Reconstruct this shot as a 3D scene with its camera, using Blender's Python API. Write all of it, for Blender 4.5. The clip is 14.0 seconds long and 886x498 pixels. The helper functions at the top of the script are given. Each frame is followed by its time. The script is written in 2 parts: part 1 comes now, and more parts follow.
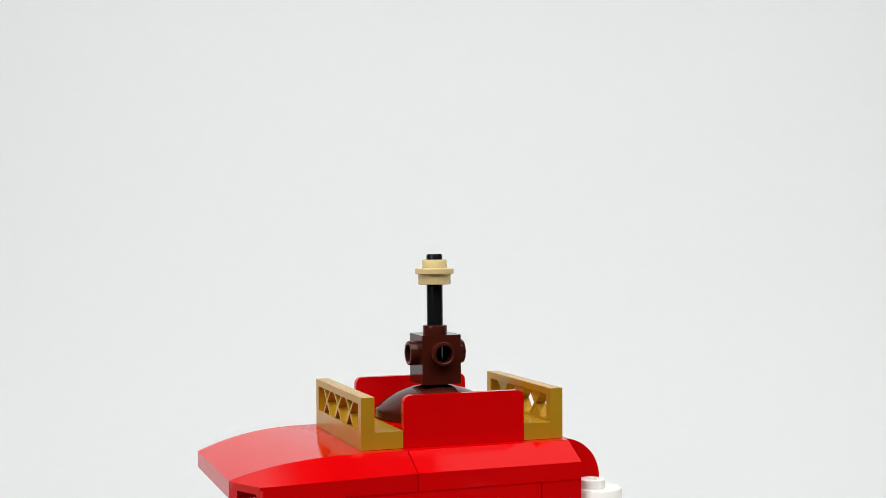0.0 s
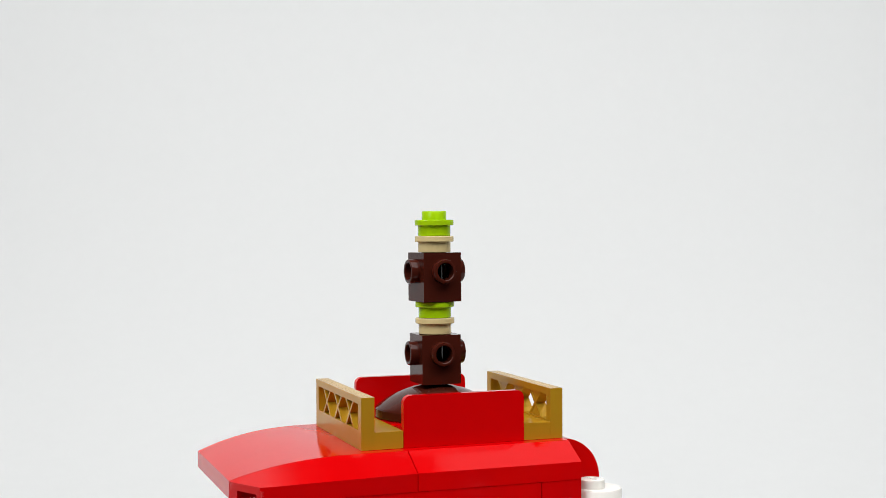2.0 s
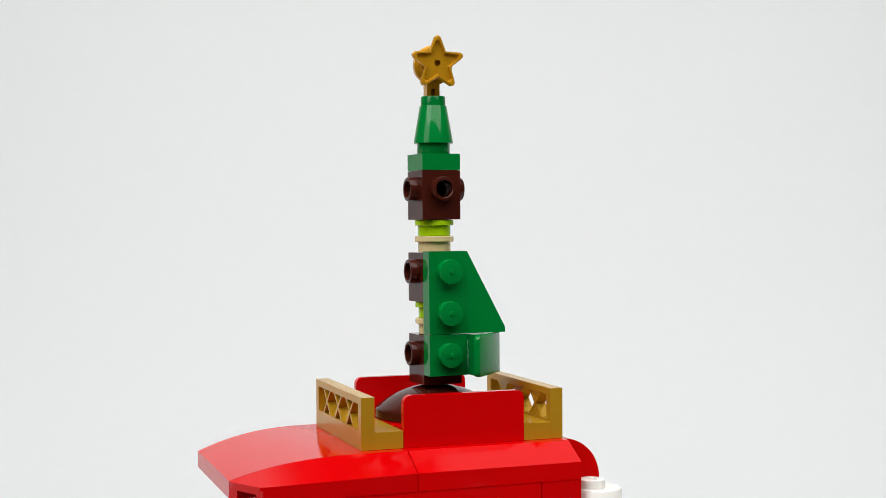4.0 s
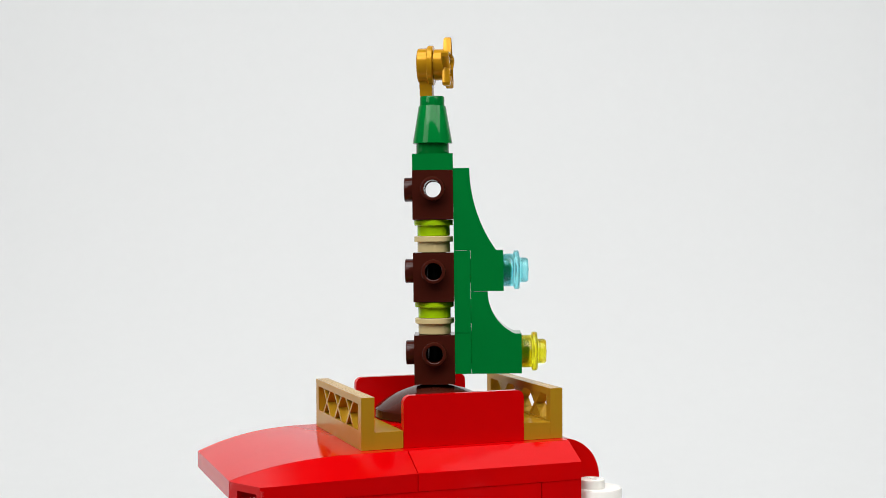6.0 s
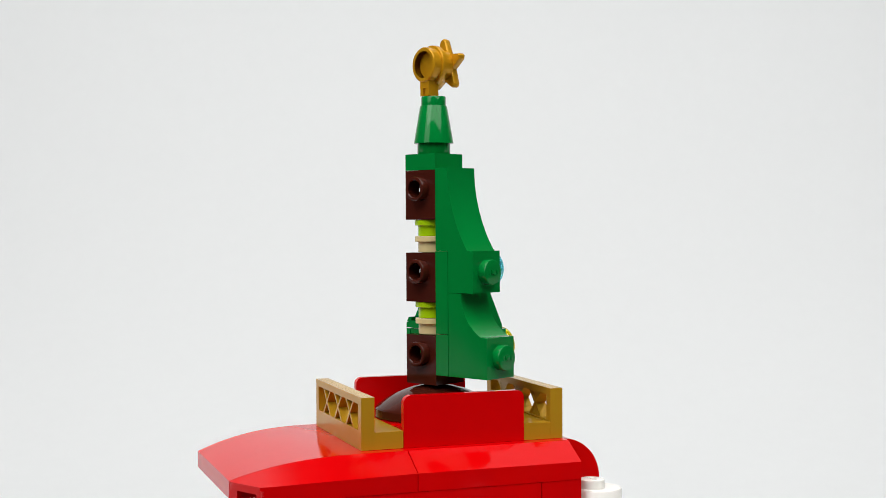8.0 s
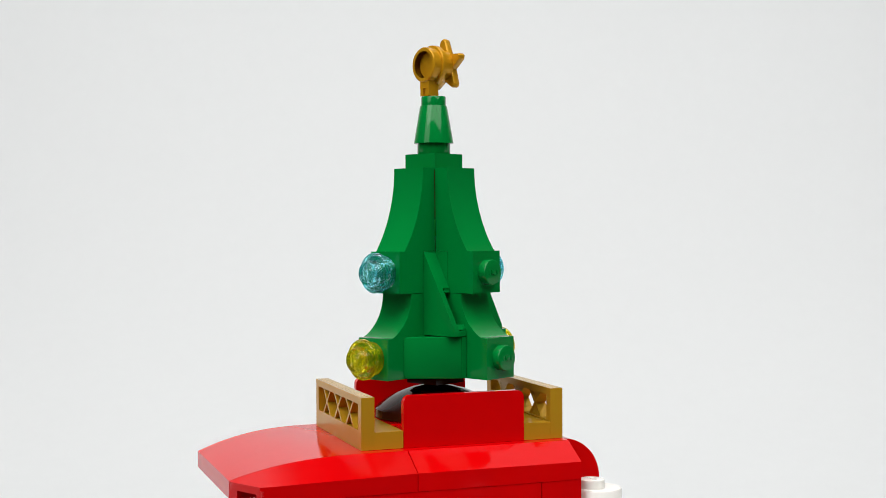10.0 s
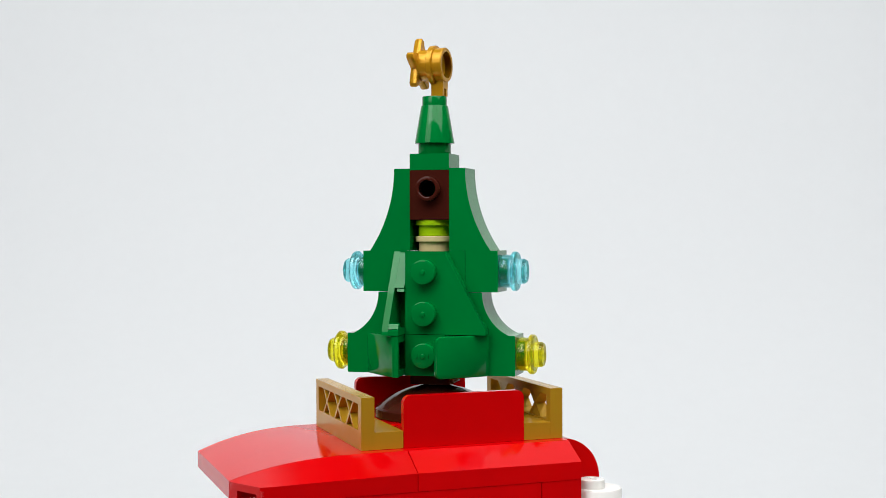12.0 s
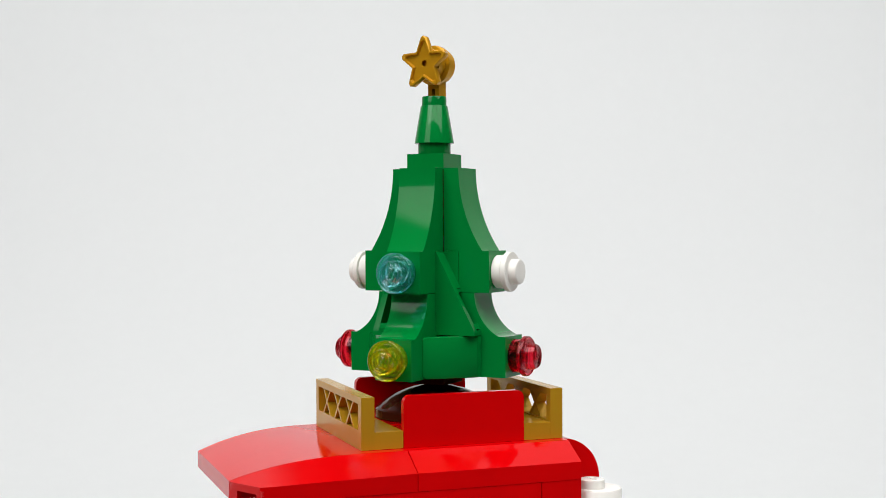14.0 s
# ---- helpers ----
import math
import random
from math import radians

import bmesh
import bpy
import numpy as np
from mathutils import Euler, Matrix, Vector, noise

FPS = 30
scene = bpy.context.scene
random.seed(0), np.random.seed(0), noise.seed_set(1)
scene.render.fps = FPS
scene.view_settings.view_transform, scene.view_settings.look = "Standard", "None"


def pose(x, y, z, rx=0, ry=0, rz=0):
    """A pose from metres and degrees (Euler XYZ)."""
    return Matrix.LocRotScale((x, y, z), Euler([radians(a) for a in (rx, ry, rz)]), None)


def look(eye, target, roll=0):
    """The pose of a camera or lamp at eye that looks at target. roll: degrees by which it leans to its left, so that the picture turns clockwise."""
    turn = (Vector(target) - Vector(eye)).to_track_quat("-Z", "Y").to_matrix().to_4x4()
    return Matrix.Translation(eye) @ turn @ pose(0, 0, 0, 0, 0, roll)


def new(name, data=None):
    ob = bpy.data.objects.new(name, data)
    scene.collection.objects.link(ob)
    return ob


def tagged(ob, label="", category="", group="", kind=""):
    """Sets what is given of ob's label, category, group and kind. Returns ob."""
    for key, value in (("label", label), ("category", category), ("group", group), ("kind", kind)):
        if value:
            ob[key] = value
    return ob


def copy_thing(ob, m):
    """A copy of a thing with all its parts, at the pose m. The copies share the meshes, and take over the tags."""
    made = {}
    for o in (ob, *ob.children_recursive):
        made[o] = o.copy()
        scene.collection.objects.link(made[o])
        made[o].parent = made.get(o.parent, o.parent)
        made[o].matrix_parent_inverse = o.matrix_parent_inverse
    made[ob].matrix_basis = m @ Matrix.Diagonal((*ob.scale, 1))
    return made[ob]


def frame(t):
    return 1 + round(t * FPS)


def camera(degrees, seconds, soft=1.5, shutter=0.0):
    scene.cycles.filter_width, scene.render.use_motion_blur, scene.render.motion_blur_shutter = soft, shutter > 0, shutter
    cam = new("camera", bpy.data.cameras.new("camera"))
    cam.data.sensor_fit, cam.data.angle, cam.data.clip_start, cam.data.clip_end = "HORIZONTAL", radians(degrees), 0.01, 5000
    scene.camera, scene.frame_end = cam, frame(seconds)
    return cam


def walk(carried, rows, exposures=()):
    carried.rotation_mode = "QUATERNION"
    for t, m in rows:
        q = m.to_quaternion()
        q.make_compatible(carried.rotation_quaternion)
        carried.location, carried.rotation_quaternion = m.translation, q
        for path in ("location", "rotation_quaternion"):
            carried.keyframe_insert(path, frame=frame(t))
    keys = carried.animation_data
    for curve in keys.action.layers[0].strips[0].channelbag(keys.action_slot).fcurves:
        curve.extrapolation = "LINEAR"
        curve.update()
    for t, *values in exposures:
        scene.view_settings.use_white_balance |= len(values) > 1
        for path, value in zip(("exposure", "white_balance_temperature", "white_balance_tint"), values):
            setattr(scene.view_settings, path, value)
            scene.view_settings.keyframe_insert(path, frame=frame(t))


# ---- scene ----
cam = camera(37.96, 14.0, soft=0.85)
EYE = (-0.0863, -0.23807, 0.04032)
AIM = (EYE[0] + 0.34664 * 0.99986, EYE[1] + 0.938 * 0.99986, EYE[2] - 0.017)
walk(cam, [(0.0, look(EYE, AIM, -0.17)), (14.0, look(EYE, AIM, -0.17))],
     exposures=[(0.0, 0.15, 6500, 10), (0.4, 0.15, 6500, 10), (0.5, 0.09, 6430, 10), (0.6, 0.15, 6500, 10), (0.7, 0.15, 6500, 10), (0.8, 0.075, 6400, 10),
                (1.1, 0.075, 6400, 10), (1.2, 0.15, 6500, 10), (11.6, 0.15, 6500, 10), (11.7, 0.15, 6330, 10), (13.1, 0.15, 6330, 10), (13.2, 0.15, 6500, 10), (14.0, 0.15, 6500, 10)])

# ---- light: a white product sweep under large softboxes ----
world = bpy.data.worlds.new("studio")
scene.world = world
world.use_nodes = True
world.node_tree.nodes["Background"].inputs[0].default_value = (0.93, 0.97, 1.0, 1)
world.node_tree.nodes["Background"].inputs[1].default_value = 0.035


def softbox(name, wide, high, watts, colour, m):
    lamp = bpy.data.lights.new(name, "AREA")
    lamp.shape, lamp.size, lamp.size_y, lamp.energy, lamp.color = "RECTANGLE", wide, high, watts, colour
    new(name, lamp).matrix_world = m


softbox("overhead_softbox", 1.1, 0.60, 7.3, (1.0, 0.995, 0.99), look((0.02, -0.270, 0.592), (0.131, -0.033, 0.017)))
softbox("side_softbox", 0.56, 0.80, 3.7, (1.0, 0.99, 0.98), look((-0.72, -0.35, 0.645), (0.0, 0.0, 0.045)))
softbox("rear_softbox", 0.15, 0.25, 0.10, (1.0, 0.99, 0.98), look((0.45, 0.30, 0.80), (0.0, 0.0, 0.0)))

# ---- materials ----


def shader(name):
    m = bpy.data.materials.new(name)
    m.use_nodes = True
    return m, m.node_tree.nodes, m.node_tree.links, m.node_tree.nodes["Principled BSDF"]


def plastic(name, colour, rough=0.16, spread=0.06, metal=0.0, wear=0.25, wavy=0.025, gloss=0.23):
    """Moulded plastic: faint flow marks in the colour, fine scuffs in the gloss, a very slight waviness."""
    m, n, k, b = shader(name)
    co = n.new("ShaderNodeTexCoord")
    info = n.new("ShaderNodeObjectInfo")
    wide = n.new("ShaderNodeTexNoise")
    wide.inputs["Scale"].default_value, wide.inputs["Detail"].default_value = 140, 3
    fine = n.new("ShaderNodeTexNoise")
    fine.inputs["Scale"].default_value, fine.inputs["Detail"].default_value = 2600, 4
    for t in (wide, fine):
        k.new(co.outputs["Object"], t.inputs["Vector"])
    ramp = n.new("ShaderNodeMapRange")
    ramp.inputs["To Min"].default_value, ramp.inputs["To Max"].default_value = 1 - spread, 1 + spread
    k.new(wide.outputs["Fac"], ramp.inputs["Value"])
    vary = n.new("ShaderNodeMapRange")
    vary.inputs["To Min"].default_value, vary.inputs["To Max"].default_value = 0.97, 1.03
    k.new(info.outputs["Random"], vary.inputs["Value"])
    mul = n.new("ShaderNodeMath")
    mul.operation = "MULTIPLY"
    k.new(ramp.outputs[0], mul.inputs[0])
    k.new(vary.outputs[0], mul.inputs[1])
    hsv = n.new("ShaderNodeHueSaturation")
    hsv.inputs["Color"].default_value = (*colour, 1)
    k.new(mul.outputs[0], hsv.inputs["Value"])
    k.new(hsv.outputs[0], b.inputs["Base Color"])
    rr = n.new("ShaderNodeMapRange")
    rr.inputs["From Min"].default_value, rr.inputs["From Max"].default_value = 0.35, 0.7
    rr.inputs["To Min"].default_value, rr.inputs["To Max"].default_value = rough * (1 - wear), rough * (1 + wear)
    k.new(fine.outputs["Fac"], rr.inputs["Value"])
    k.new(rr.outputs[0], b.inputs["Roughness"])
    bump = n.new("ShaderNodeBump")
    bump.inputs["Strength"].default_value, bump.inputs["Distance"].default_value = wavy, 0.00025
    k.new(wide.outputs["Fac"], bump.inputs["Height"])
    k.new(bump.outputs[0], b.inputs["Normal"])
    b.inputs["IOR"].default_value = 1.46
    b.inputs["Specular IOR Level"].default_value = gloss
    b.inputs["Metallic"].default_value = metal
    return m


def clear(name, colour, body, lit_share):
    """Transparent plastic: mostly refracting, partly letting light straight through, with a translucent colour that
    brightens it.
    """
    m, n, k, b = shader(name)
    fine = n.new("ShaderNodeTexNoise")
    fine.inputs["Scale"].default_value = 900
    rr = n.new("ShaderNodeMapRange")
    rr.inputs["To Min"].default_value, rr.inputs["To Max"].default_value = 0.0, 0.02
    k.new(fine.outputs["Fac"], rr.inputs["Value"])
    k.new(rr.outputs[0], b.inputs["Roughness"])
    b.inputs["Base Color"].default_value = (*colour, 1)
    b.inputs["Transmission Weight"].default_value, b.inputs["IOR"].default_value = 1.0, 1.5
    thin = n.new("ShaderNodeBsdfTransparent")
    thin.inputs["Color"].default_value = (*colour, 1)
    # Translucent colour stands in for light carried through the plastic's sides.
    lit_body = n.new("ShaderNodeBsdfTranslucent")
    lit_body.inputs["Color"].default_value = (*body, 1)
    one, two = n.new("ShaderNodeMixShader"), n.new("ShaderNodeMixShader")
    one.inputs[0].default_value, two.inputs[0].default_value = 0.25, lit_share
    k.new(b.outputs[0], one.inputs[1])
    k.new(thin.outputs[0], one.inputs[2])
    k.new(one.outputs[0], two.inputs[1])
    k.new(lit_body.outputs[0], two.inputs[2])
    k.new(two.outputs[0], n["Material Output"].inputs["Surface"])
    return m


RED = plastic("red_plastic", (0.57, 0.0005, 0.0015), 0.06, wavy=0.05, gloss=0.19)
GREEN = plastic("green_plastic", (0.0, 0.182, 0.030), 0.08, gloss=0.28)
BROWN = plastic("reddish_brown_plastic", (0.052, 0.0090, 0.0050), 0.10)
TAN = plastic("tan_plastic", (0.66, 0.53, 0.26), 0.2)
LIME = plastic("lime_plastic", (0.35, 0.58, 0.004), 0.16)
BLACK = plastic("black_plastic", (0.006, 0.006, 0.007), 0.2)
GOLD = plastic("pearl_gold_plastic", (0.52, 0.255, 0.008), 0.17, spread=0.06, metal=0.25, wear=0.03)
FENCE_GOLD = plastic("yellowish_gold_plastic", (0.47, 0.262, 0.014), 0.2, spread=0.05, metal=0.2, wear=0.03)
WHITE = plastic("white_plastic", (0.80, 0.78, 0.73), 0.18)
BLUE_GLASS = clear("transparent_light_blue_plastic", (0.48, 0.95, 1.0), (0.1, 0.85, 0.95), 0.11)
YELLOW_GLASS = clear("transparent_yellow_plastic", (0.98, 0.93, 0.05), (0.98, 0.88, 0.005), 0.12)
RED_GLASS = clear("transparent_red_plastic", (0.72, 0.02, 0.05), (0.6, 0.004, 0.02), 0.04)
DARK = plastic("dark_table_laminate", (0.02, 0.02, 0.021), 0.5)
PAPER = plastic("white_paper", (0.724, 0.738, 0.738), 0.6, spread=0.012)

# ---- shapes, in millimetres ----


def part(name, bm, material, parent=None, label="", m=None, smooth=False, bevel=0.0):
    """Links a shape drawn in millimetres as one mesh object."""
    if bevel:
        edges = [e for e in bm.edges if len(e.link_faces) == 2 and e.calc_face_angle(0) > 0.5]
        bmesh.ops.bevel(bm, geom=edges, offset=bevel, segments=2, profile=0.5, affect="EDGES", clamp_overlap=True)
    bmesh.ops.recalc_face_normals(bm, faces=bm.faces[:])
    bmesh.ops.scale(bm, vec=(0.001, 0.001, 0.001), verts=bm.verts[:])
    me = bpy.data.meshes.new(name)
    bm.to_mesh(me)
    bm.free()
    me.materials.append(material)
    if smooth or bevel:
        for p in me.polygons:
            p.use_smooth = True
        me.set_sharp_from_angle(angle=radians(38))
    ob = new(name, me)
    if parent:
        ob.parent = parent
    if m is not None:
        ob.matrix_basis = m
    if label:
        tagged(ob, label)
    return ob


def at(x, y, z, rx=0, ry=0, rz=0):
    return pose(x / 1000, y / 1000, z / 1000, rx, ry, rz)


def hull(bm, x0, x1, y0, y1, z0, z1):
    v = [bm.verts.new((x, y, z)) for z in (z0, z1) for x, y in ((x0, y0), (x1, y0), (x1, y1), (x0, y1))]
    for f in ((3, 2, 1, 0), (4, 5, 6, 7), (0, 1, 5, 4), (1, 2, 6, 5), (2, 3, 7, 6), (3, 0, 4, 7)):
        bm.faces.new([v[i] for i in f])
    return bm


def block(*size):
    return hull(bmesh.new(), *size)


def prism(points, a, b, axis="y", bm=None):
    """A polygon of (x, z), (x, y) or (y, z) pairs, extruded from a to b along the axis left over."""
    bm = bm or bmesh.new()
    put = {"y": lambda p, t: (p[0], t, p[1]), "z": lambda p, t: (p[0], p[1], t), "x": lambda p, t: (t, p[0], p[1])}[axis]
    lo, hi = ([bm.verts.new(put(p, t)) for p in points] for t in (a, b))
    bm.faces.new(lo)
    bm.faces.new(hi[::-1])
    for i in range(len(points)):
        j = (i + 1) % len(points)
        bm.faces.new((lo[i], hi[i], hi[j], lo[j]))
    return bm


def lathe(profile, n=40, closed=False, bm=None):
    """(radius, height) pairs turned round z."""
    bm = bm or bmesh.new()
    rings = []
    for r, z in profile:
        if r < 1e-6:
            rings.append([bm.verts.new((0, 0, z))])
        else:
            rings.append([bm.verts.new((r * math.cos(2 * math.pi * i / n), r * math.sin(2 * math.pi * i / n), z)) for i in range(n)])
    pairs = list(zip(rings, rings[1:])) + ([(rings[-1], rings[0])] if closed else [])
    for a, b in pairs:
        for i in range(n):
            j = (i + 1) % n
            if len(a) == len(b) == 1:
                break
            if len(a) == 1:
                bm.faces.new((a[0], b[i], b[j]))
            elif len(b) == 1:
                bm.faces.new((a[i], b[0], a[j]))
            else:
                bm.faces.new((a[i], b[i], b[j], a[j]))
    return bm


def stud_shape():
    """A solid stud with a softened rim and a small moulding mark on its top."""
    return lathe([(2.4, -0.1), (2.4, 1.5), (2.33, 1.64), (2.15, 1.7), (0.5, 1.7), (0.44, 1.92), (0.3, 1.96), (0.0, 1.96)])


def tube_stud(n=40):
    return lathe([(2.38, -0.1), (2.38, 1.5), (2.28, 1.66), (2.1, 1.72), (1.8, 1.72), (1.66, 1.6), (1.62, -1.4), (1.62, -1.4)], n)


OUT = pose(0, 0, 0, 0, 90, 0)


def moulded_marks(parent, m):
    """Illegible raised marks on a stud, as plain bars."""
    for y in (-1.15, -0.4, 0.35, 1.1):
        part("raised_mark", block(-0.42, 0.42, y - 0.13, y + 0.13, 1.69, 1.88), parent.data.materials[0], parent, m=m)


# ---- the sweep ----


def sweep():
    line = [(-75, -60), (230, -60)]
    line += [(230 + 260 * math.sin(a), 200 - 260 * math.cos(a)) for a in [math.pi / 2 * i / 24 for i in range(1, 25)]]
    line += [(490, 1300)]
    line += [(493, 1300), (493, 200)]
    line += [(230 + 263 * math.sin(a), 200 - 263 * math.cos(a)) for a in [math.pi / 2 * i / 24 for i in range(23, 0, -1)]]
    line += [(230, -60.4), (-75, -60.4)]
    ob = part("backdrop", prism(line, -1100, 1100, "x"), PAPER, smooth=True, m=pose(0, 0, 0, 0, 0, -20.3))
    tagged(ob, "seamless white paper sweep curving up behind the toy", "backdrop", kind="structure")


def table():
    # Added out of view: upright faces mirror its dark top, not white paper.
    ob = part("table_top", block(-1100, 1100, -900, 420, -90, -60.5), DARK, m=pose(0, 0, 0, 0, 0, -20.3), bevel=2)
    tagged(ob, "unseen dark grey table added under the white paper", "table", kind="structure")


sweep()
table()

# ---- the red base that carries the tree ----


def empty(name, label, category, group="", m=None):
    ob = new(name)
    if m is not None:
        ob.matrix_basis = m
    return tagged(ob, label, category, group)


def deck_z(x):
    s = max(0.0, (-20 - x) / 24)
    return -3.65 * s ** 2.5


def deck_half(x):
    """Half the depth of the deck: it narrows towards the low end."""
    s = max(0.0, (-26 - x) / 18)
    return 18.4 - 2.4 * s ** 1.6


base = empty("toy_base", "glossy red toy brick base with curved roof and sloped front", "toy base")


def roof():
    bm = bmesh.new()
    xs = [-44 + 24 * i / 28 for i in range(29)] + [20.0]
    rows = []
    for x in xs:
        z, h = deck_z(x), deck_half(x)
        low = -6.75 if x < -19 else -6.4
        rows.append([bm.verts.new(p) for p in ((x, -h, low), (x, -h, z), (x, h, z), (x, h, low))])
    for a, b in zip(rows, rows[1:]):
        for i in range(4):
            j = (i + 1) % 4
            bm.faces.new((a[i], b[i], b[j], a[j]))
    bm.faces.new(rows[0])
    bm.faces.new(rows[-1][::-1])
    return part("curved_roof", bm, RED, base, bevel=0.15)


def front_slope(x0, x1, name):
    """One sloped piece of the front: from the roof's edge down to a lip, then a short upright face."""
    bm = bmesh.new()
    n = 26
    xs = [x0 + (x1 - x0) * i / n for i in range(n + 1)]
    rows = []
    for x in xs:
        yt = -deck_half(x) - 0.02
        f = min(1.0, (x + 44.0) / 4.0)
        yl = -24 * f - 16.3 * (1 - f)
        zl = min(-3.15 - 0.5 * max(0.0, (-12 - x) / 28), deck_z(x) - 0.03)
        low = zl - 1.3 if f < 1 else -6.38
        rows.append([bm.verts.new(p) for p in ((x, yt + 0.01, low), (x, yt, deck_z(x) - 0.02), (x, yl, zl), (x, yl, low))])
    for a, b in zip(rows, rows[1:]):
        for i in range(4):
            j = (i + 1) % 4
            bm.faces.new((a[i], b[i], b[j], a[j]))
    bm.faces.new(rows[0])
    bm.faces.new(rows[-1][::-1])
    return part(name, bm, RED, base, bevel=0.16)


roof()
front_slope(-43.9, -12.08, "front_slope")
front_slope(-11.92, 20.0, "front_slope")
part("front_brick", block(-39.2, 11.9, -23.9, -15, -60, -6.42), RED, base, bevel=0.15)
part("inner_brick", block(-30, 11.9, -14.9, 17, -60, -6.8), RED, base)
# the open end of the front slope: two upright walls with a hollow between them
for s0, s1 in ((0.0, 0.24), (0.84, 1.0)):
    pts = [(-44 + 4 * q + d, -16.2 - 7.8 * q + 0.5 * d) for q, d in ((s0, 0.02), (s1, 0.02), (s1, 0.9), (s0, 0.9))]
    part("end_wall", prism(pts, -60, -4.9, "z"), RED, base)
part("end_lintel", prism([(-44 + 4 * q + d, -16.2 - 7.8 * q + 0.5 * d) for q, d in ((0.0, 0.04), (1.0, 0.04), (1.0, 0.88), (0.0, 0.88))], -4.95, -4.3, "z"), RED, base)
part("corner_brick", block(12.05, 20, -23.9, 17, -60, -6.42), RED, base, bevel=0.15)
arc = [(20.1, -60), (20.1, -0.1)] + [(20 + 7.8 * math.sin(a), -7.9 + 7.8 * math.cos(a)) for a in [math.pi / 2 * i / 20 for i in range(1, 21)]] + [(27.8, -60)]
part("rounded_end", prism(arc, -15.9, 15.9), RED, base, bevel=0.12)

white_plate = empty("round_plate", "white round toy plate with one stud, beside the red base", "toy plate", m=at(25.3, -20.5, -60))
part("body", lathe([(0, 0), (4.2, 0), (4.4, 0.3), (4.4, 50.8), (4.2, 51.1), (0, 51.1)]), WHITE, white_plate, smooth=True)
ws = part("stud", stud_shape(), WHITE, white_plate, m=at(-1.4, 0, 51.1), smooth=True)
moulded_marks(ws, None)


# ---- gold lattice fences and red panels ----


def fence(m):
    f = empty("lattice_fence", "pearl gold lattice fence standing on the red roof", "toy fence", "fences round the tree", m)
    t0, t1 = -20.0, -17.5
    part("base_plate", block(t1 - 0.12, -12.02, -15.88, 15.88, 0.06, 3.2), FENCE_GOLD, f, bevel=0.14)
    bm = bmesh.new()
    loops = []
    for x in (t0, t1):
        for y, za, zb in ((15.9, 0.05, 9.6), (14.0, 3.5, 8.3)):
            loops.append([bm.verts.new((x, *q)) for q in ((-y, za), (y, za), (y, zb), (-y, zb))])
    for p, q in ((0, 1), (1, 3), (3, 2), (2, 0)):
        for i in range(4):
            j = (i + 1) % 4
            bm.faces.new((loops[p][i], loops[p][j], loops[q][j], loops[q][i]))
    part("wall_frame", bm, FENCE_GOLD, f, bevel=0.14)
    # three crosses, one stud apart, each with thin webs between its legs
    for y in (-8.0, 0.0, 8.0):
        for s in (-1, 1):
            a, b, w = y - 2.5 * s, y + 2.5 * s, 0.36
            part("lattice_bar", prism([(a - w, 3.42), (a + w, 3.42), (b + w, 8.38), (b - w, 8.38)], t0 + 0.1 + 0.01 * s, t1 - 0.3 + 0.01 * s, "x"), FENCE_GOLD, f)
        for za, zb in ((3.4, 5.75), (8.4, 6.05)):
            part("lattice_web", prism([(y - 2.4, za), (y + 2.4, za), (y, zb)], t1 - 1.0, t1 - 0.4, "x"), FENCE_GOLD, f)
    return f


fence_a = fence(pose(0, 0, 0))
copy_thing(fence_a, pose(0, 0, 0, 0, 0, 180))


def panel(m):
    p = empty("wall_panel", "glossy red wall panel with rounded top corners", "toy panel", "panels round the tree", m)
    outline = [(-11.95, 0.05), (11.95, 0.05)]
    outline += [(10.55 + 1.4 * math.cos(a), 8.2 + 1.4 * math.sin(a)) for a in [math.pi / 2 * i / 6 for i in range(7)]]
    outline += [(-10.55 - 1.4 * math.sin(a), 8.2 + 1.4 * math.cos(a)) for a in [math.pi / 2 * i / 6 for i in range(7)]]
    part("panel_wall", prism(outline, -15.95, -14.6), RED, p, bevel=0.15)
    part("base_plate", block(-11.9, 11.9, -14.62, -8.05, 0.05, 3.1), RED, p, bevel=0.12)
    return p


panel_a = panel(pose(0, 0, 0))
copy_thing(panel_a, pose(0, 0, 0, 0, 0, 180))

dish = empty("dish", "reddish brown dome dish under the tree trunk", "toy dish")
dome = [(0, 3.26), (11.7, 3.26), (11.9, 3.4), (11.9, 4.95), (11.78, 5.1)] + [(r, 5.1 + math.sqrt(18.3 ** 2 - r * r) - 13.9) for r in [11.65 * math.cos(math.pi / 2 * i / 20) for i in range(20)]] + [(0, 9.5)]
part("dome", lathe(dome, 72), BROWN, dish, smooth=True)
part("floor_plate", block(-11.9, 11.9, -8, 8, 0.05, 3.25), RED, dish, "red floor plate")

# ---- the tree and its pieces ----
BASE = 9.6
tree = empty("christmas_tree", "small green toy brick christmas tree with coloured lights and gold star", "christmas tree")
S1 = 15.75 - BASE
pieces = []


def piece(name, label=""):
    ob = new(name)
    ob.parent = tree
    pieces.append(ob)
    return tagged(ob, label)


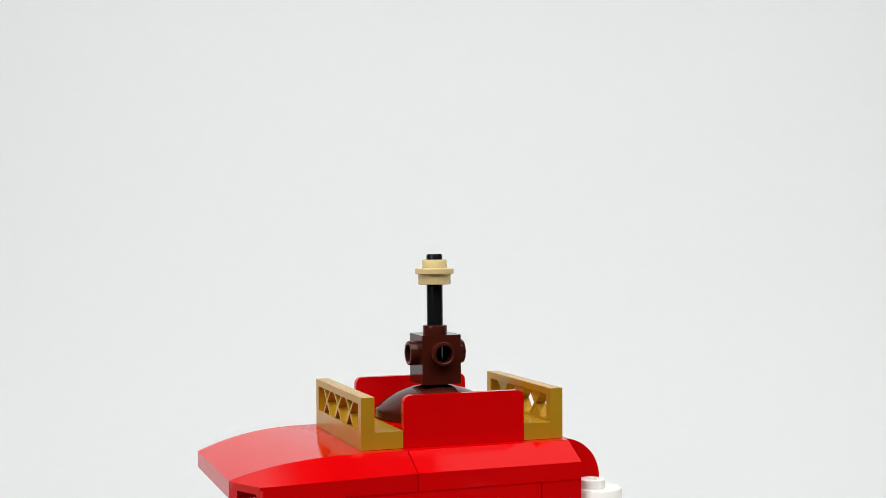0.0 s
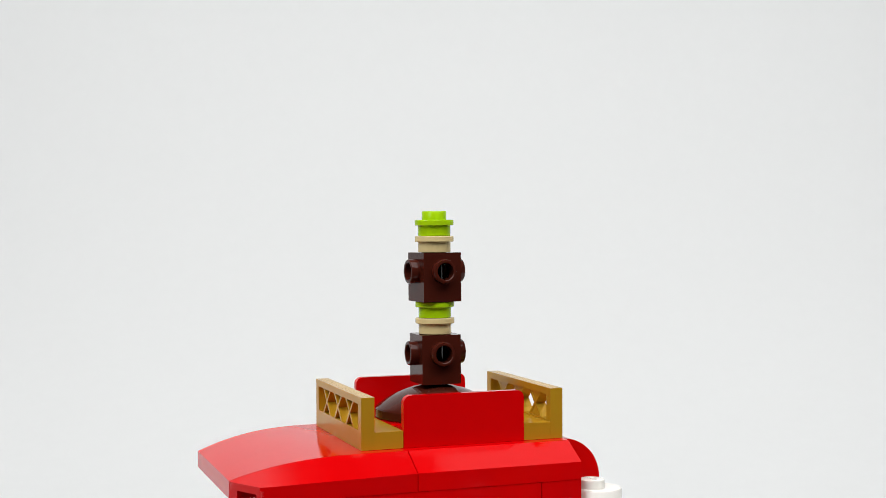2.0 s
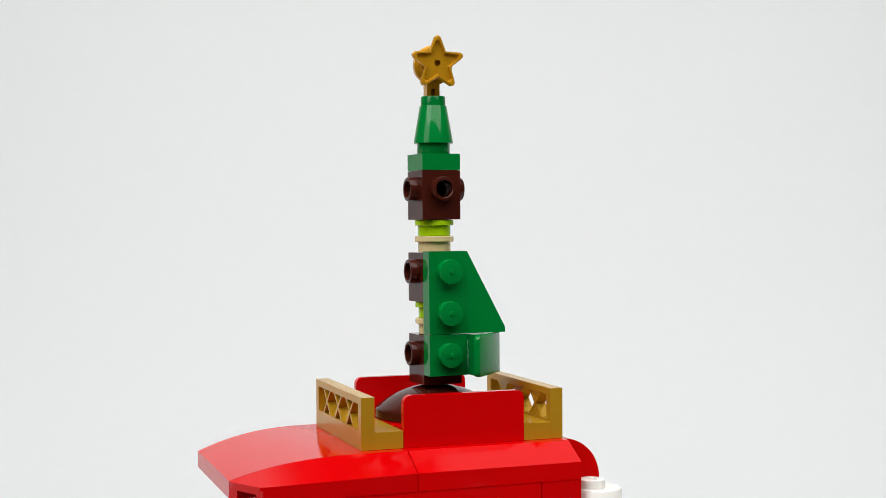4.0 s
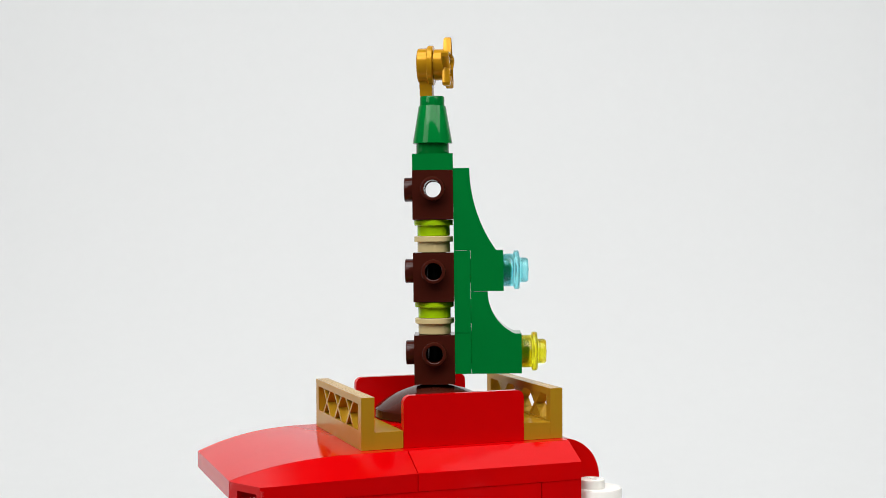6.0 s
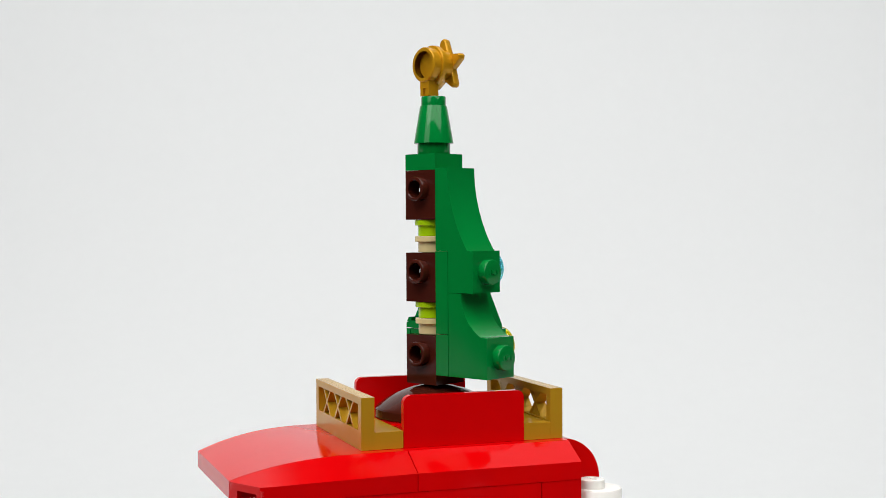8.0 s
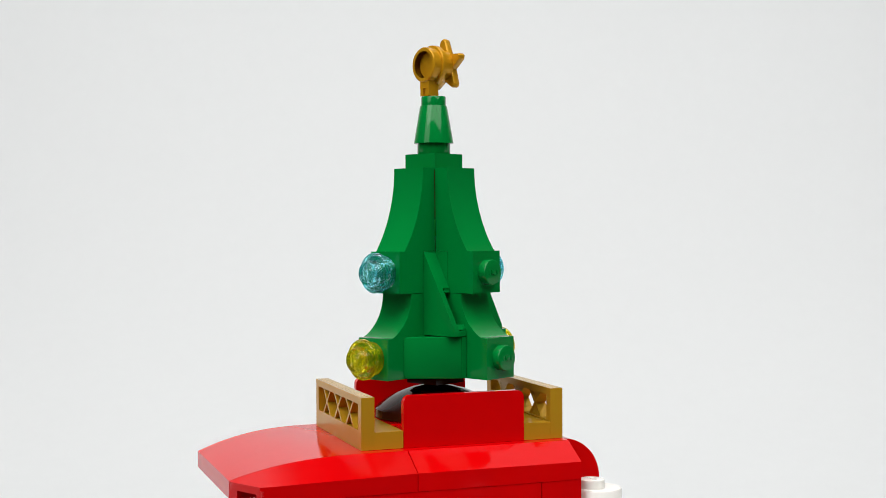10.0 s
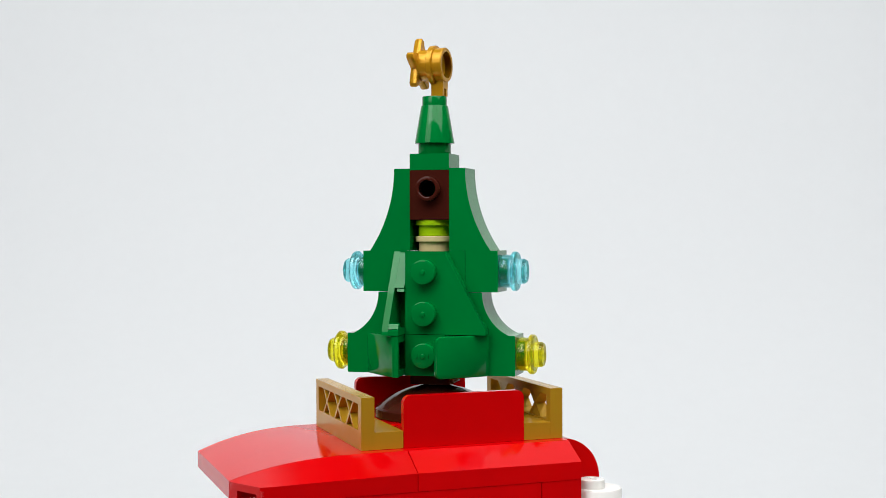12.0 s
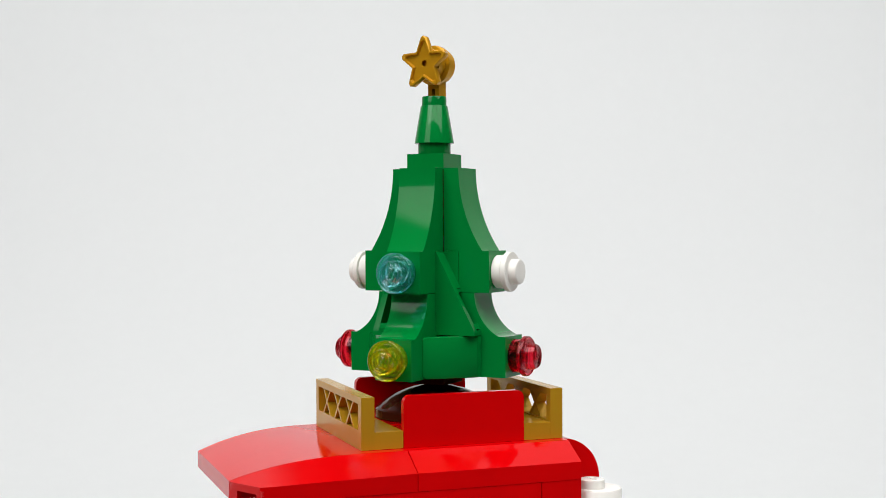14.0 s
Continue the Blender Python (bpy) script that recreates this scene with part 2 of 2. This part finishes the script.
def wall_with_hole(bm, m, half, z0, z1, r, n=32):
    ring, rim = [], []
    for i in range(n):
        a = 2 * math.pi * (i + 0.5) / n
        c, s = math.cos(a), math.sin(a)
        k = min(half / max(abs(c), 1e-6), (z1 if s > 0 else -z0) / max(abs(s), 1e-6))
        ring.append(bm.verts.new(m @ Vector((half, r * c, r * s))))
        rim.append((c * k, s * k))
    outer = [bm.verts.new(m @ Vector((half, y, z))) for y, z in rim]
    for i in range(n):
        j = (i + 1) % n
        bm.faces.new((ring[i], ring[j], outer[j], outer[i]))
    corners = [(half, z1), (-half, z1), (-half, z0), (half, z0)]
    for y, z in corners:
        near = sorted(range(n), key=lambda i: (rim[i][0] - y) ** 2 + (rim[i][1] - z) ** 2)[:2]
        bm.faces.new((outer[near[0]], outer[near[1]], bm.verts.new(m @ Vector((half, y, z)))))


def trunk_brick():
    p = piece("trunk_brick", "reddish brown cube brick with a hollow stud on each side")
    bm = bmesh.new()
    for q in range(4):
        wall_with_hole(bm, Matrix.Rotation(q * math.pi / 2, 4, "Z") @ Matrix.Translation((0, 0, 5.93)), 3.95, -5.93, 3.62, 1.62)
    bmesh.ops.remove_doubles(bm, verts=bm.verts[:], dist=0.002)
    part("body", bm, BROWN, p)
    part("brick_top", prism([(-3.93, -3.93), (3.93, -3.93), (3.93, 3.93), (-3.93, 3.93)], 9.2, 9.53, "z"), BROWN, p)
    part("stud", stud_shape(), BROWN, p, m=at(0, 0, 9.6), smooth=True)
    for q in range(4):
        part("side_stud", tube_stud(), BROWN, p, m=pose(0, 0, 0, 0, 0, 90 * q) @ at(3.95, 0, 5.93) @ OUT, smooth=True)
    return p


def disc_shape(top):
    return lathe([(2.5, 0.0), (3.1, 0.0), (3.2, 0.1), (3.2, 2.05), (3.7, 2.05), (3.82, 2.15), (3.82, 3.02), (3.72, 3.14), (2.42, 3.16), (2.42, 4.7), (2.3, 4.86), *top, (2.5, 2.3)], 48, closed=True)


def disc(material, label, top):
    p = piece("round_plate", label)
    part("body", disc_shape(top), material, p, smooth=True)
    return p


def light(material, label):
    p = piece("christmas_light", label)
    plain = [(2.45, 0.0), (3.1, 0.0), (3.2, 0.1), (3.2, 2.05), (3.7, 2.05), (3.82, 2.17), (3.82, 3.0), (3.7, 3.14), (2.5, 3.16), (2.42, 3.24), (2.42, 4.6), (2.3, 4.8), (2.2, 4.86), (2.1, 4.88), (1.0, 4.88), (0.0, 4.88)]
    rings = [(2.45, 0.0), (2.95, 0.0), (3.2, 0.25), (3.2, 1.9), (3.3, 2.05), (3.6, 2.05), (3.82, 2.27), (3.82, 2.9), (3.62, 3.14), (3.3, 3.0), (2.95, 3.12),
             (2.6, 3.1), (2.42, 3.4), (2.42, 4.4), (2.15, 4.86), (1.85, 4.72), (1.55, 4.9), (1.2, 4.7), (0.85, 4.94), (0.5, 4.76), (0.25, 5.02), (0.0, 5.05)]
    back = [(0.0, 2.6), (0.4, 2.45), (0.8, 2.6), (1.2, 2.25), (1.6, 2.4), (2.0, 1.95), (2.3, 1.95), (2.45, 1.7)]
    part("body", lathe((plain if material is WHITE else rings) + back, 48, closed=True), material, p, m=OUT, smooth=True)
    return p


bar = part("trunk_bar", lathe([(0, 5 - BASE + 4.8), (1.5, 5 - BASE + 4.8), (1.58, 5.3), (1.58, 25.1), (1.4, 25.45), (0, 25.5)], 32), BLACK, tree, "black bar through the trunk", smooth=True)
bricks = [trunk_brick() for _ in range(3)]
PIERCED, SOLID = [(1.65, 4.86), (1.62, 2.4)], [(0.4, 4.86), (0.0, 4.9), (0.0, 2.4)]
tans = [disc(TAN, "tan round plate with a rim", top) for top in (PIERCED, SOLID)]
limes = [disc(LIME, "lime green round plate with a rim", top) for top in (PIERCED, SOLID)]

top_plate = piece("square_plate", "green square plate under the cone")
part("body", block(-3.95, 3.95, -3.95, 3.95, 0, 3.17), GREEN, top_plate, bevel=0.1)
part("stud", stud_shape(), GREEN, top_plate, m=at(0, 0, 3.17), smooth=True)

cone = piece("cone", "green cone forming the tree's tip")
part("body", lathe([(0, 0), (3.15, 0), (3.22, 0.1), (3.22, 2.0), (3.7, 2.02), (3.9, 2.12), (3.88, 2.3), (2.68, 9.3), (2.52, 9.5), (2.42, 9.52), (2.42, 11.1), (2.3, 11.28), (0, 11.3)], 56), GREEN, cone, smooth=True)

topper = piece("topper_plate", "pearl gold round plate on a short pin")
part("ring", lathe([(2.62, -2.6), (3.22, -2.6), (3.38, -2.42), (3.38, -0.7), (3.75, -0.65), (3.88, -0.5), (3.88, 0.35), (3.75, 0.45), (2.38, 0.47), (2.38, 1.95), (2.25, 2.1), (1.75, 2.1), (1.6, 1.95), (1.6, 0.2), (0.4, 0.1), (0, 0.2), (0, -1.2), (2.5, -1.3)], 8 * 6), GOLD, topper, m=OUT, smooth=True)
part("pin", block(-2.3, 0.2, -1.3, 1.3, -4.6, -2.9), GOLD, topper, bevel=0.3)
for v in (-1.3, 0.42):
    part("prong", block(-2.25, 0.18, v, v + 0.88, -6.08, -4.55), GOLD, topper)
part("web", block(-1.9, -0.9, -0.45, 0.45, -6.05, -4.55), GOLD, topper)

star = piece("star", "pearl gold five-pointed star with raised rim and centre hole")
R, r = 5.35, 2.75


def star_line(k, cut=0.12):
    pts = []
    for i in range(10):
        q = (R if i % 2 == 0 else r) * k
        a = math.pi / 2 + math.pi * i / 5
        if i % 2 == 0:
            for d in (-cut, 0, cut):
                rr = q * (1 - abs(d) * 0.25 - (0.02 if d else 0))
                pts.append((rr * math.cos(a + d * 0.9), rr * math.sin(a + d * 0.9)))
        else:
            pts.append((q * math.cos(a), q * math.sin(a)))
    return pts


def star_shape():
    bm = bmesh.new()
    rims = []
    for k, u in ((0.96, 2.3), (1.0, 2.6), (1.0, 3.6), (0.95, 3.8), (0.84, 3.8), (0.77, 3.25)):
        rims.append([bm.verts.new((u, y, z)) for y, z in star_line(k)])
    n = len(rims[0])
    hole = [bm.verts.new((3.25, 0.62 * math.cos(math.pi / 2 + 2 * math.pi * (i - 1) / n), 0.62 * math.sin(math.pi / 2 + 2 * math.pi * (i - 1) / n))) for i in range(n)]
    deep = [bm.verts.new((2.4, v.co.y, v.co.z)) for v in hole]
    rims += [hole, deep]
    for a, b in zip(rims, rims[1:]):
        for i in range(n):
            j = (i + 1) % n
            bm.faces.new((a[i], a[j], b[j], b[i]))
    bm.faces.new(rims[0][::-1])
    return bm


part("star_plate", star_shape(), GOLD, star, smooth=True)
part("collar", lathe([(2.4, 0.5), (3.05, 0.5), (3.05, 2.5), (2.4, 2.5)], 40), GOLD, star, m=OUT, smooth=True)


def corner_slope():
    p = piece("corner_slope", "green plate with a hollow slanted wing at the tree's foot")
    z0, z1 = S1 - 3.95, S1 + 3.95
    part("body", block(3.98, 7.15, -3.95, 3.95, z0, z1), GREEN, p, bevel=0.16)
    q = part("stud", stud_shape(), GREEN, p, m=at(7.15, 0, S1) @ OUT, smooth=True)
    moulded_marks(q, None)
    # slanted face, then the top, bottom and inner walls of the hollow wing
    long, tall, r = 10.95, z1 - z0, 0.95
    corners = ((r, r, 180), (long - 0.2, 0.2, 270), (long - 0.2, tall - 0.2, 0), (r, tall - r, 90))
    outline = [(cy + (r if i in (0, 3) else 0.2) * math.cos(radians(g + 15 * k)), z0 + cz + (r if i in (0, 3) else 0.2) * math.sin(radians(g + 15 * k)))
               for i, (cy, cz, g) in enumerate(corners) for k in range(7)]
    bm = prism(outline, -1.25, 0.0, "x")
    turn = math.atan2(7.72, -7.70) - math.pi / 2
    bmesh.ops.transform(bm, matrix=Matrix.Translation((12.8, 3.95, 0)) @ Matrix.Rotation(turn, 4, "Z"), verts=bm.verts[:])
    part("slanted_face", bm, GREEN, p, bevel=0.25)
    part("wing_end", prism([(7.18, 3.97), (11.6, 3.97), (10.7, 5.0), (7.18, 5.0)], z0 + 0.1, z1 - 0.1, "z"), GREEN, p)
    part("wing_tip", prism([(4.0, 10.9), (5.0, 10.9), (4.9, 11.6), (4.0, 11.85)], z0 + 0.07, z1 - 0.07, "z"), GREEN, p)
    tri = [(4.2, 4.05), (11.7, 4.2), (4.7, 11.2), (4.2, 11.2)]
    part("wing_web", prism(tri, z0 + 0.06, z0 + 1.3, "z"), GREEN, p)
    part("wing_web", prism(tri, z1 - 1.3, z1 - 0.06, "z"), GREEN, p)
    return p


def wedge():
    p = piece("wedge_plate", "green wedge plate with two studs and a hollow triangular side")
    z0, z1 = S1 + 4.05, S1 + 19.95
    part("body", block(3.98, 7.13, -3.95, 3.95, z0, z1), GREEN, p, bevel=0.16)
    for s in (8, 16):
        q = part("stud", stud_shape(), GREEN, p, m=at(7.13, 0, S1 + s) @ OUT, smooth=True)
    part("triangle_face", prism([(3.9, z0), (11.9, z0), (11.9, z0 + 1.0), (3.9, z1)], 5.9, 7.15, "x"), GREEN, p, bevel=0.26)
    # wall along the slanted edge, with a scalloped inner side and a gap near the foot
    dy, dz = 8.0, -(z1 - z0 - 1.0)
    edge = lambda t, inset: (3.9 + dy * t - inset, z1 + dz * t - inset * 0.1)
    part("edge_rim", prism([edge(0.02, 0.05), edge(0.47, 0.05), edge(0.5, 0.95), edge(0.14, 0.95)], 4.0, 5.92, "x"), GREEN, p, bevel=0.12)
    part("edge_rim", prism([edge(0.92, 0.05), edge(0.985, 0.05), edge(0.985, 0.95), edge(0.91, 0.95)], 3.98, 5.92, "x"), GREEN, p, bevel=0.12)
    wall = [edge(t, 0.3) for t in (0.06, 0.3, 0.52)] + [edge(t, q) for t, q in ((0.53, 1.9), (0.47, 2.2), (0.41, 1.7), (0.35, 1.5), (0.3, 1.8), (0.24, 1.7), (0.2, 1.2))]
    part("edge_wall", prism(wall, 3.98, 5.4, "x"), GREEN, p, bevel=0.12)
    part("edge_foot", prism([(3.9, z0), (11.85, z0), (11.85, z0 + 0.95), (10.7, z0 + 1.5), (3.9, z0 + 1.2)], 3.98, 5.92, "x"), GREEN, p)
    return p


def bow(u0, ztop, big, drop, n=18):
    return [(u0 + big - math.sqrt(big * big - (drop * i / n) ** 2), ztop - drop * i / n) for i in range(n + 1)]


def upper_slope():
    p = piece("curved_slope", "tall green slope with a concave front and a stud below")
    top, bot = S1 + 35.95, S1 + 12.05
    line = [(3.98, top)] + bow(7.15, top, 27.9, 15.95) + [(13.55, S1 + 20), (13.55, bot), (7.18, bot), (7.18, S1 + 20), (3.98, S1 + 20)]
    part("body", prism(line, -3.87, 3.87), GREEN, p, bevel=0.24)
    q = part("stud", stud_shape(), GREEN, p, m=at(13.55, 0, S1 + 16) @ OUT, smooth=True)
    moulded_marks(q, None)
    return p


def lower_slope():
    p = piece("curved_slope", "short green slope with a concave front and a stud below")
    top, bot = S1 + 11.95, S1 - 3.95
    line = [(7.2, top)] + bow(10.45, top, 9.0, 8.15) + [(16.9, S1 + 3.8), (16.9, bot), (7.2, bot)]
    part("body", prism(line, -3.87, 3.87), GREEN, p, bevel=0.24)
    q = part("stud", stud_shape(), GREEN, p, m=at(16.9, 0, S1) @ OUT, smooth=True)
    moulded_marks(q, None)
    return p


HIGH, LOW = at(13.57, 0, S1 + 16), at(16.92, 0, S1)
columns = {}
for side, low, high in (("a", (YELLOW_GLASS, "transparent yellow round light"), (BLUE_GLASS, "transparent light blue round light")),
                        ("b", (RED_GLASS, "transparent red round light"), (WHITE, "white round light")),
                        ("c", (YELLOW_GLASS, "transparent yellow round light"), (BLUE_GLASS, "transparent light blue round light")),
                        ("d", (RED_GLASS, "transparent red round light"), (WHITE, "white round light"))):
    columns[side] = (corner_slope(), wedge(), upper_slope(), lower_slope(), light(*low), light(*high))

# ---- what moves: the tree is built piece by piece and turned ----
FACING = -109.93
TURNS = [(0.0, 21.8), (5.6, 35.5), (5.7, 65.5), (5.9, 88.5), (6.9, 89.0), (7.2, 86.6), (7.7, 109.0), (7.8, 136.5), (10.1, 141.5), (10.9, 167.0), (11.0, 198.5),
         (11.1, 232.0), (11.3, 254.0), (13.7, 277.8), (13.8, 307.0), (14.0, 332.5)]
LEANS = [(0.0, -0.3), (5.9, -0.5), (6.9, -0.45), (7.2, -0.3), (7.8, -0.22), (10.9, 0.0), (13.8, -0.08)]


def tree_pose(t):
    """The tree turns about its trunk and leans a little to one side or the other."""
    yaw, lean = ([a for s, a in rows if s - 0.05 <= t][-1] for rows in (TURNS, LEANS))
    return at(0, 0, BASE) @ Matrix.Rotation(radians(lean), 4, Vector((0.3466, 0.938, 0.0))) @ pose(0, 0, 0, 0, 0, FACING + yaw)


def motions():
    steps = sorted({s for s, _ in TURNS[1:]})
    rows = [(0.0, tree_pose(0))]
    for s in steps:
        rows += [(s - 2 / 30, tree_pose(s - 0.1)), (s - 1 / 30, tree_pose(s))]
    if rows[-1][0] < 14.0:
        rows.append((14.0, tree_pose(14)))
    walk(tree, rows)

    slots = iter([(62 + 26 * (i % 7), -176 - 24 * (i // 7)) for i in range(42)])

    def place(ob, states, lowest):
        """states: seconds from which the piece holds a pose in the tree's space; before the first it waits on the table, lowest mm under its origin."""
        keys = {}
        first = states[0][0]
        x, y = next(slots)

        def when(t):
            if t < first - 0.05:
                wait = tree_pose(first) @ states[0][1]
                wait.translation = Vector((x, y, -60.45 + lowest)) / 1000
                return tree_pose(t).inverted() @ wait
            return [m for s, m in states if s - 0.05 <= t][-1]

        times = {0.0, 14.0}
        for s in [s for s, _ in states] + [s for s in steps if s <= first]:
            if s > 0:
                times |= {round(s - 2 / 30, 4), round(s - 1 / 30, 4)}
        walk(ob, [(t, when(t)) for t in sorted(times)])

    up = lambda z, yaw=0: at(0, 0, z, 0, 0, yaw)
    place(bricks[0], [(0.0, up(0.2, -3)), (3.6, up(0.2))], 0)
    place(bricks[1], [(1.2, up(16.2, 1.5)), (3.6, up(16.2))], 0)
    place(bricks[2], [(2.1, up(32.2, 4)), (3.6, up(32.2))], 0)
    place(tans[0], [(0.0, up(29.1 - BASE)), (0.4, up(24.4 - BASE)), (0.5, up(22.2 - BASE)), (0.6, up(9.8))], 0)
    place(limes[0], [(0.4, up(31.2 - BASE)), (0.5, up(28.9 - BASE)), (0.6, up(26.0 - BASE)), (0.8, up(13.0))], 0)
    place(tans[1], [(1.5, up(25.8))], 0)
    place(limes[1], [(1.8, up(29.0))], 0)
    place(top_plate, [(2.4, up(41.8, -4.5)), (3.6, up(41.8, 0.5))], 0)
    place(cone, [(2.7, up(45.0))], 0)
    place(topper, [(3.0, up(62.4, -20)), (3.3, up(62.4, -6))], 6.08)
    place(star, [(3.3, up(62.5, -6) @ at(0.15, 0, 0))], 4.6)
    for side, turn, begin in (("a", 0, (3.6, 3.9, 4.2, 4.5, 4.8, 5.1)), ("b", -90, (6.3, 6.6, 6.9, 7.2, 10.1, 10.4)),
                              ("c", -180, (8.3, 8.6, 8.9, 9.2, 9.5, 9.8)), ("d", -270, (11.7, 12.0, 12.3, 12.6, 12.9, 13.2))):
        spots = (up(0, turn),) * 4 + (up(0, turn) @ LOW, up(0, turn) @ HIGH)
        drop = (3.95 - S1, -S1 - 4.05, -S1 - 12.05, 3.95 - S1, 3.82, 3.82)
        for ob, t, spot, d in zip(columns[side], begin, spots, drop):
            place(ob, [(t, spot)], d)


motions()
